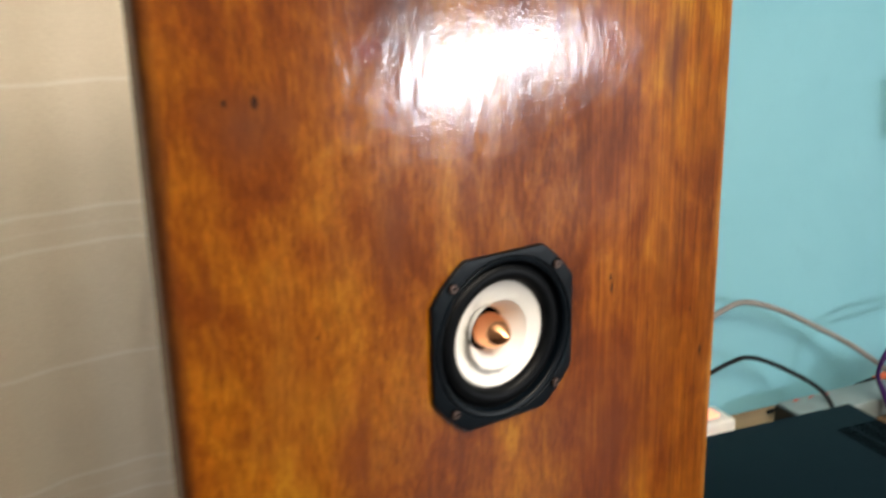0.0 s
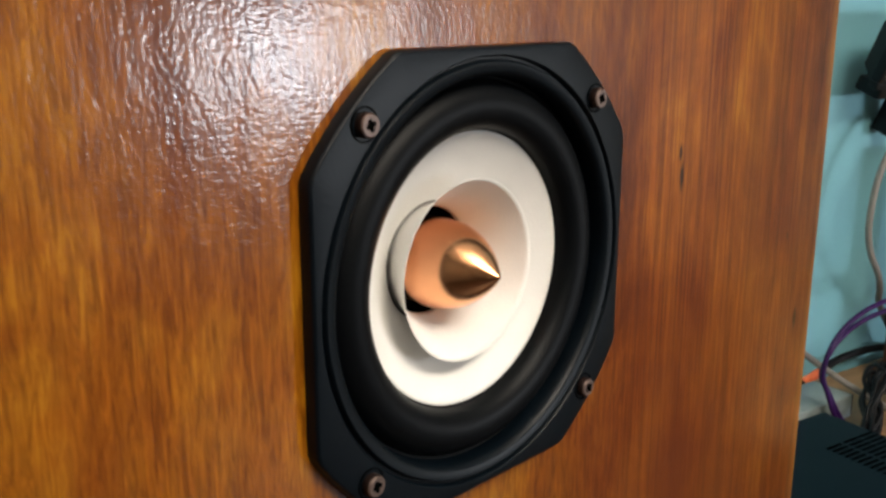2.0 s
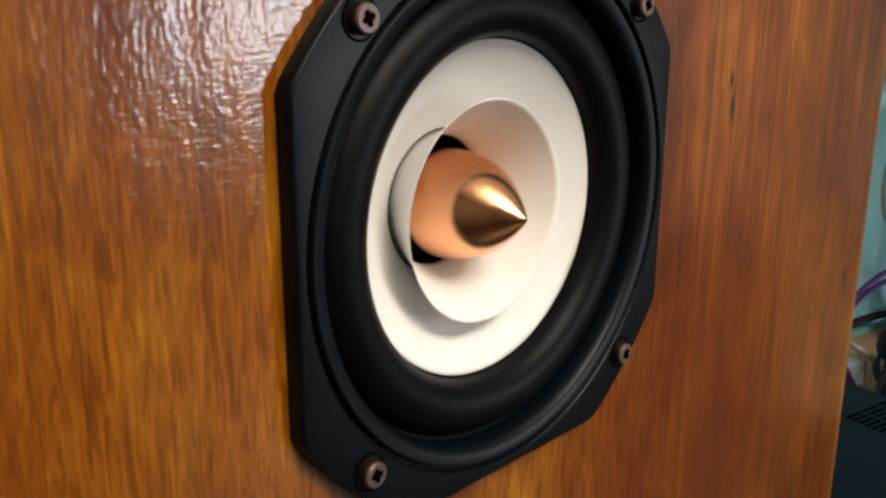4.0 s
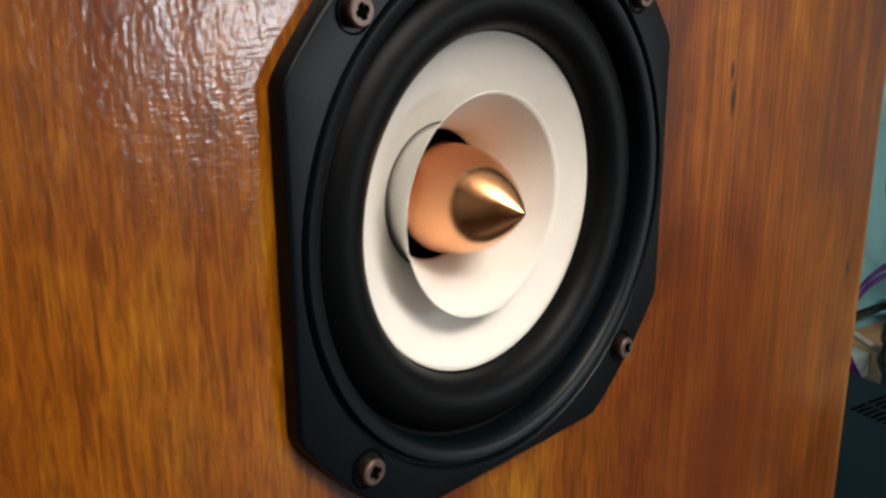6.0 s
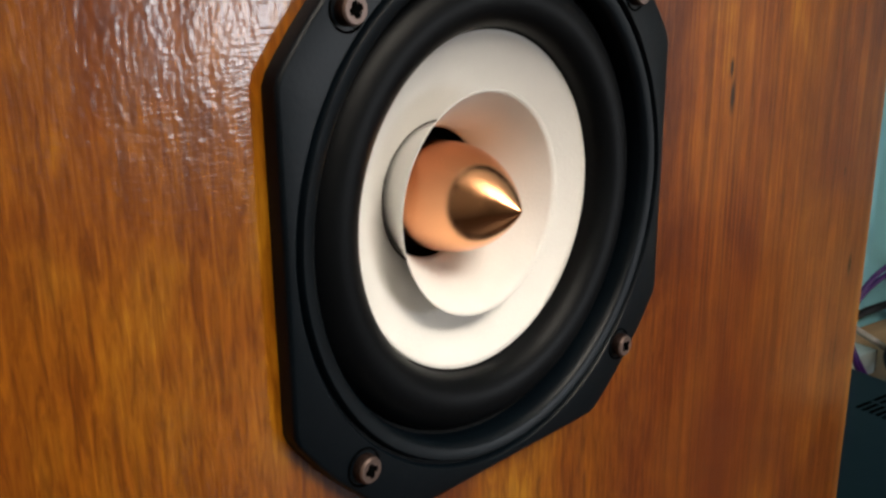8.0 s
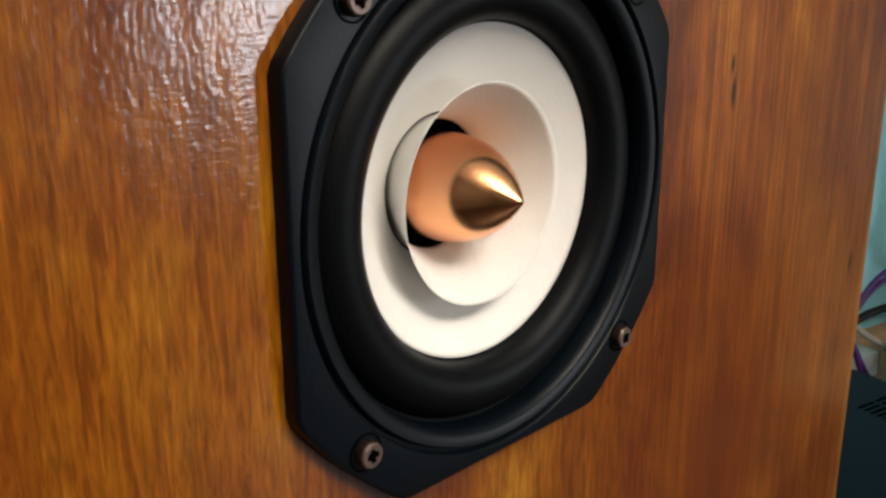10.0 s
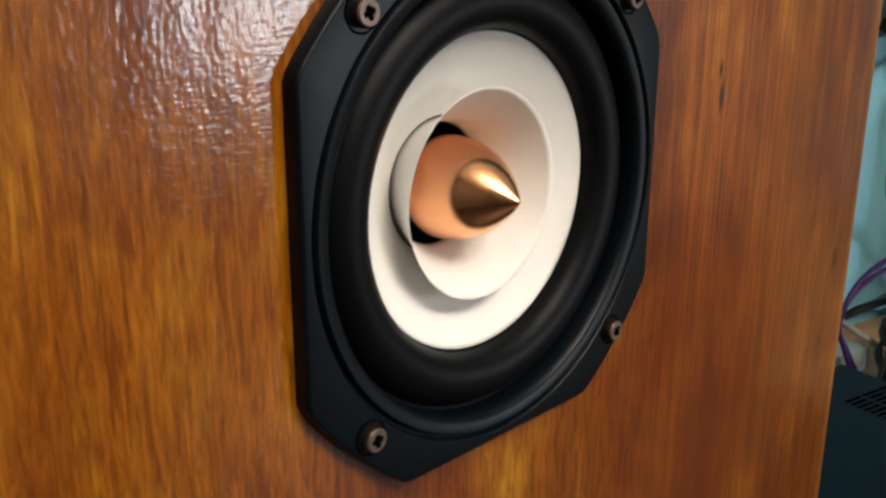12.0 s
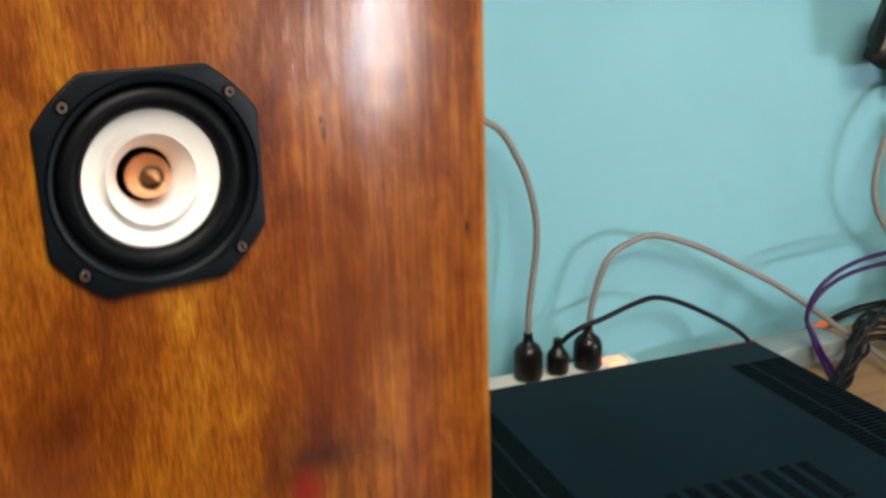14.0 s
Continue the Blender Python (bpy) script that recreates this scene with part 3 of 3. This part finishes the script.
# an ogive that ends in a straight-sided point
prof = [(0.0125, -0.0262), (0.0125, -0.0145), (0.0123, -0.0120), (0.0119, -0.0096), (0.0112, -0.0072), (0.0102, -0.0048), (0.0089, -0.0025),
        (0.0074, -0.0004), (0.0056, 0.0018), (0.0037, 0.0038), (0.0018, 0.0056), (0.0008, 0.0065), (0.0003, 0.0069), (0.0, 0.0070)]
part("phase_plug", lathe(prof, 96), COPPER, speaker, "polished copper bullet-shaped phase plug", DRIVER, True)
# basket and magnet behind the board
bm = lathe([(0.0535, 0.0), (0.053, -0.012), (0.034, -0.034), (0.034, -0.038), (0.040, -0.038), (0.040, -0.056), (0.0, -0.056)], 64)
part("basket", bm, FRAME_PLASTIC, speaker, "", DRIVER, True)

# ---- table, amplifier ----
TZ = 0.435
table = thing("table", ROOM, "low table with a tan wooden top against the wall", "table")
part("tabletop", box(-0.785, 1.0, -0.64, -0.004, TZ - 0.025, TZ, 0.003), TABLE_WOOD, table)
for x in (-0.74, 0.95):
    for y in (-0.59, -0.05):
        part("leg", box(x - 0.025, x + 0.025, y - 0.025, y + 0.025, 0.0, TZ - 0.025, 0.003), TABLE_WOOD, table)

ATOP = 0.568
AMPM = pose(0.739, 0.191, 0, 0, 0, -13)
AW, AD = 0.43, 0.335
amp = thing("amplifier", AMPM, "black steel hi-fi amplifier with rows of vent slots on top", "amplifier")
part("cover", box(-AW, 0, -AD, 0, TZ + 0.012, ATOP, 0.0016), AMP, amp, "", None, True)
part("front_panel", box(-AW - 0.002, 0.002, -AD - 0.008, -AD - 0.0005, TZ + 0.012, ATOP - 0.002, 0.002), AMP, amp, "", None, True)
for x in (-AW + 0.04, -0.04):
    for y in (-AD + 0.04, -0.04):
        part("foot", lathe([(0.0, TZ), (0.016, TZ), (0.016, TZ + 0.013), (0.0, TZ + 0.013)], 24), BLACK_PLASTIC, amp, "", pose(x, y, 0), True)
# vent slots: thin black pieces set in the cover, shade instead of openings
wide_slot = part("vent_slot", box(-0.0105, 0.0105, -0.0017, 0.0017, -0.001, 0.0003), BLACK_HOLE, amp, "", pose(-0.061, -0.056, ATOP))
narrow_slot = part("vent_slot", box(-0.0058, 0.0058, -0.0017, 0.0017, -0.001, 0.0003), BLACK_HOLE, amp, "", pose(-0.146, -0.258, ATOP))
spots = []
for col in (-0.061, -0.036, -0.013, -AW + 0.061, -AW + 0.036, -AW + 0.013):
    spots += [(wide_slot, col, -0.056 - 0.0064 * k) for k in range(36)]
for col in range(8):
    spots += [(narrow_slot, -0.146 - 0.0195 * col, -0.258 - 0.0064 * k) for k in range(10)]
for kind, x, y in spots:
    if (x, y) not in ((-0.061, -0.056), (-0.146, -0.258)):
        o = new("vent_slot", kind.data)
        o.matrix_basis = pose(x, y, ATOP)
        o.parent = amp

# ---- behind the amplifier ----
strip = thing("power_strip", ROOM @ pose(0, 0, TZ), "white power strip with a lit orange switch, lying by the wall", "power strip")
part("strip_body", box(-0.585, -0.362, -0.078, -0.022, 0.0, 0.036, 0.006, 3), WHITE_PLASTIC, strip, "", None, True)
part("rocker_switch", box(-0.409, -0.381, -0.062, -0.038, 0.034, 0.041, 0.003), m_neon, strip, "lit orange rocker switch", None, True)
for u in (-0.527, -0.483, -0.437):
    part("socket", lathe([(0.019, 0.0365), (0.019, 0.0368), (0.017, 0.037), (0.0165, 0.0355), (0.0, 0.0355)], 32), WHITE_PLASTIC, strip, "", pose(u, -0.05, 0), True)


def plug_cord(u, high, cord_pts, cord_mat, r, label, wide=0.0195):
    t = thing("mains_lead", ROOM @ pose(u, -0.05, TZ + 0.0375), label, "mains lead", "leads in the power strip")
    part("plug", lathe([(0, 0), (wide * 0.93, 0), (wide, 0.004), (wide, high * 0.66), (wide * 0.93, high * 0.8), (wide * 0.74, high * 0.92), (0.0085, high), (0.0066, high + 0.005), (0.0060, high + 0.014), (0, high + 0.014)], 32),
         BLACK_PLASTIC, t, "black moulded plug", None, True)
    part("cord", tube([(x - u, -v + 0.05, z - TZ - 0.0375) for x, v, z in cord_pts], r, 12, 12), cord_mat, t, "", None, True)


plug_cord(-0.527, 0.050, [(-0.527, 0.05, 0.528), (-0.524, 0.05, 0.58), (-0.514, 0.05, 0.66), (-0.520, 0.05, 0.715), (-0.540, 0.052, 0.768), (-0.578, 0.055, 0.817), (-0.66, 0.06, 0.83), (-0.75, 0.08, 0.74), (-0.78, 0.1, 0.45)],
          GREY_CORD, 0.0044, "black plug with a thick grey cord rising in a loop")
plug_cord(-0.437, 0.047, [(-0.437, 0.05, 0.520), (-0.430, 0.05, 0.565), (-0.409, 0.05, 0.620), (-0.375, 0.05, 0.640), (-0.335, 0.05, 0.645), (-0.270, 0.05, 0.622), (-0.201, 0.05, 0.586), (-0.130, 0.06, 0.545), (-0.070, 0.08, 0.500),
                          (-0.040, 0.115, 0.472), (-0.030, 0.17, 0.455), (-0.05, 0.24, 0.45)],
          GREY_CORD, 0.0044, "black plug with a thick grey cord arching along the wall")
plug_cord(-0.483, 0.034, [(-0.483, 0.05, 0.500), (-0.478, 0.052, 0.515), (-0.455, 0.06, 0.534), (-0.420, 0.062, 0.543), (-0.370, 0.06, 0.556), (-0.327, 0.055, 0.556), (-0.270, 0.06, 0.532), (-0.205, 0.08, 0.490), (-0.20, 0.11, 0.46), (-0.24, 0.15, 0.45), (-0.3, 0.19, 0.445)],
          BLACK_CORD, 0.0036, "small black plug with a thin black cord", 0.015)

gbox = thing("junction_box", ROOM @ pose(0, 0, TZ), "light grey metal box lying behind the amplifier", "box")
part("case", box(-0.262, -0.045, -0.112, -0.052, 0.0, 0.032, 0.002), GREY_METAL, gbox, "", None, True)
part("end_cap", box(-0.0448, -0.040, -0.110, -0.054, 0.002, 0.030, 0.001), BLACK_PLASTIC, gbox, "dark end cap")
part("end_cap", box(-0.268, -0.2622, -0.110, -0.054, 0.002, 0.030, 0.001), BLACK_PLASTIC, gbox, "dark end cap")
for x in (-0.235, -0.205, -0.175):
    part("indicator", box(x, x + 0.008, -0.062, -0.057, 0.030, 0.0335, 0.0008), RED_PLASTIC, gbox, "small red indicator")

# purple double cable
purple = thing("purple_cable", ROOM, "pair of purple cables curving over the amplifier's back corner", "cable")
part("strand", tube([(-0.33, -0.235, 0.46), (-0.24, -0.215, 0.440), (-0.14, -0.19, 0.4385), (-0.104, -0.142, 0.441), (-0.112, -0.130, 0.463), (-0.120, -0.125, 0.487), (-0.128, -0.12, 0.515), (-0.118, -0.12, 0.548), (-0.090, -0.12, 0.572), (-0.050, -0.12, 0.586), (-0.005, -0.12, 0.592), (0.05, -0.12, 0.594), (0.13, -0.12, 0.590), (0.25, -0.14, 0.55), (0.34, -0.2, 0.45)], 0.0032), PURPLE_CORD, purple, "", None, True)
part("strand", tube([(-0.33, -0.242, 0.47), (-0.23, -0.222, 0.440), (-0.13, -0.195, 0.4385), (-0.096, -0.142, 0.442), (-0.106, -0.130, 0.465), (-0.115, -0.122, 0.489), (-0.124, -0.115, 0.512), (-0.110, -0.115, 0.540), (-0.080, -0.115, 0.560), (-0.040, -0.115, 0.571), (0.005, -0.115, 0.575), (0.06, -0.115, 0.579), (0.13, -0.115, 0.577), (0.25, -0.13, 0.54), (0.33, -0.19, 0.45)], 0.0032), PURPLE_CORD, purple, "", None, True)

# thick black cable with an orange tape mark
bcab = thing("black_cable", ROOM, "thick black cable with an orange tape mark, along the wall", "cable")
part("cord", tube([(-0.26, -0.03, 0.440), (-0.15, -0.025, 0.441), (-0.085, -0.022, 0.441), (-0.045, -0.02, 0.444), (-0.006, -0.02, 0.450), (0.04, -0.02, 0.462), (0.08, -0.022, 0.468), (0.15, -0.03, 0.468), (0.3, -0.05, 0.443)], lambda t: 0.0058 if t > 0.3 else 0.0030), BLACK_CORD, bcab, "", None, True)
part("tape", tube([(-0.024, -0.02, 0.4466), (-0.006, -0.02, 0.450), (0.012, -0.02, 0.4545)], 0.0066), ORANGE_TAPE, bcab, "orange tape mark", None, True)

# loose black leads beside the amplifier
for k in range(13):
    w = lambda a: a * random.uniform(-1, 1)
    pts = [(-0.19 + w(0.02), -0.215 + w(0.01), TZ + 0.005), (-0.125 + w(0.012), -0.19 + w(0.01), TZ + 0.006 + 0.0012 * k), (-0.088 + w(0.012), -0.165 + w(0.012), TZ + 0.016 + 0.0025 * k),
           (-0.052 + w(0.014), -0.145 + w(0.02), TZ + 0.028 + 0.0042 * k + w(0.010)), (-0.008 + w(0.012), -0.135 + w(0.02), TZ + 0.030 + 0.0048 * k + w(0.012)),
           (0.05, -0.150 + w(0.02), TZ + 0.022 + 0.0032 * k), (0.11 + w(0.02), -0.165 + w(0.03), TZ + 0.012 + 0.002 * k), (0.21, -0.2 + w(0.03), TZ + 0.005)]
    lead = thing("black_lead", ROOM, "loose arching black audio lead on the table", "cable", "leads in the tangle")
    part("cord", tube(pts, 0.0028, 8, 8), BLACK_CORD, lead, "", None, True)
for u, v, mat, lab in ((0.03, 0.245, RED_PLASTIC, "small red connector on the table"), (0.055, 0.26, WHITE_PLASTIC, "small white connector on the table")):
    t = thing("connector", ROOM @ pose(u, -v, TZ + 0.005, 0, 90, 35), lab, "connector")
    part("shell", lathe([(0, 0), (0.005, 0), (0.005, 0.02), (0.0035, 0.028), (0, 0.028)], 20), mat, t, "", None, True)
    part("pin", lathe([(0, -0.009), (0.0016, -0.008), (0.0016, 0.0), (0, 0.0)], 12), SCREW_STEEL, t, "", None, True)

# ---- floodlight on its wooden post ----
post = thing("lamp_post", ROOM @ pose(0.118, -0.095, TZ, 0, 0, 0), "brown wooden post standing on the table, carrying a floodlight", "post")
part("post_board", box(0.0, 0.052, 0.0, 0.045, 0.0, 0.335, 0.002), POST_WOOD, post, "", pose(0, 0, 0, 0, 2.5, 0), True)
part("foot_board", box(-0.005, 0.11, -0.02, 0.065, 0.0, 0.012, 0.002), POST_WOOD, post)

flood = thing("floodlight", ROOM @ pose(0.086, -0.082, 0.907, 22, 0, 0), "black halogen floodlight, unlit, with a silver reflector", "floodlight")
FW, FH = 0.095, 0.047
bm = bmesh.new()
for x0, x1, z0, z1 in ((-FW, FW, -FH, -FH + 0.009), (-FW, FW, FH - 0.009, FH), (-FW, -FW + 0.010, -FH + 0.009, FH - 0.009), (FW - 0.010, FW, -FH + 0.009, FH - 0.009)):
    box(x0, x1, -0.010, 0.004, z0, z1, 0.0015, bm=bm)
part("front_frame", bm, LAMP_BLACK, flood, "", None, True)
bm = bmesh.new()
quad = [[bm.verts.new((sx * w, y, sz * h)) for sx, sz in ((-1, -1), (1, -1), (1, 1), (-1, 1))] for w, h, y in ((FW - 0.009, FH - 0.008, 0.003), (FW - 0.024, FH - 0.022, 0.028), (FW - 0.050, 0.010, 0.038))]
for a, b in zip(quad, quad[1:]):
    for i in range(4):
        bm.faces.new((a[i], a[(i + 1) % 4], b[(i + 1) % 4], b[i]))
bm.faces.new(quad[-1])
part("reflector", bm, FOIL, flood, "crinkled silver reflector")
bm = bmesh.new()
quad = [[bm.verts.new((sx * w, y, sz * h)) for sx, sz in ((-1, -1), (1, -1), (1, 1), (-1, 1))] for w, h, y in ((FW - 0.004, FH - 0.004, 0.0042), (FW - 0.020, FH - 0.018, 0.032), (FW - 0.045, 0.014, 0.044))]
for a, b in zip(quad, quad[1:]):
    for i in range(4):
        bm.faces.new((a[i], a[(i + 1) % 4], b[(i + 1) % 4], b[i]))
bm.faces.new(quad[-1])
part("housing", bm, LAMP_BLACK, flood)
g = part("front_glass", box(-FW + 0.0095, FW - 0.0095, -0.004, -0.002, -FH + 0.0085, FH - 0.0085), GLASS, flood)
g.visible_shadow = False
part("tube_bulb", tube([(-0.055, 0.018, 0), (0, 0.018, 0), (0.055, 0.018, 0)], 0.005), WHITE_PLASTIC, flood, "frosted tube bulb", None, True)
part("terminal_box", box(-0.062, 0.062, 0.0, 0.040, -FH - 0.022, -FH - 0.0005, 0.005), LAMP_BLACK, flood, "", None, True)
part("bracket", box(0.015, 0.045, 0.004, 0.034, -FH - 0.085, -FH - 0.0225, 0.004), LAMP_BLACK, flood, "", None, True)
lcab = thing("hanging_cable", ROOM, "thick grey cord hanging in a bow from the floodlight", "cable")
part("cord", tube([(0.105, -0.055, 0.815), (0.086, -0.06, 0.800), (0.060, -0.06, 0.772), (0.043, -0.06, 0.742), (0.034, -0.06, 0.705), (0.033, -0.06, 0.668), (0.044, -0.06, 0.635), (0.067, -0.06, 0.603), (0.092, -0.05, 0.575), (0.12, -0.035, 0.545), (0.16, -0.03, 0.50), (0.2, -0.04, 0.442)], 0.0046), GREY_CORD, lcab, "", None, True)

# blue board on the wall
board = thing("wall_board", ROOM, "dark blue board hanging on the teal wall", "board")
part("panel", box(0.08, 0.62, -0.022, -0.001, 1.010, 1.45, 0.003), BLUE_PAINT, board, "", None, True)
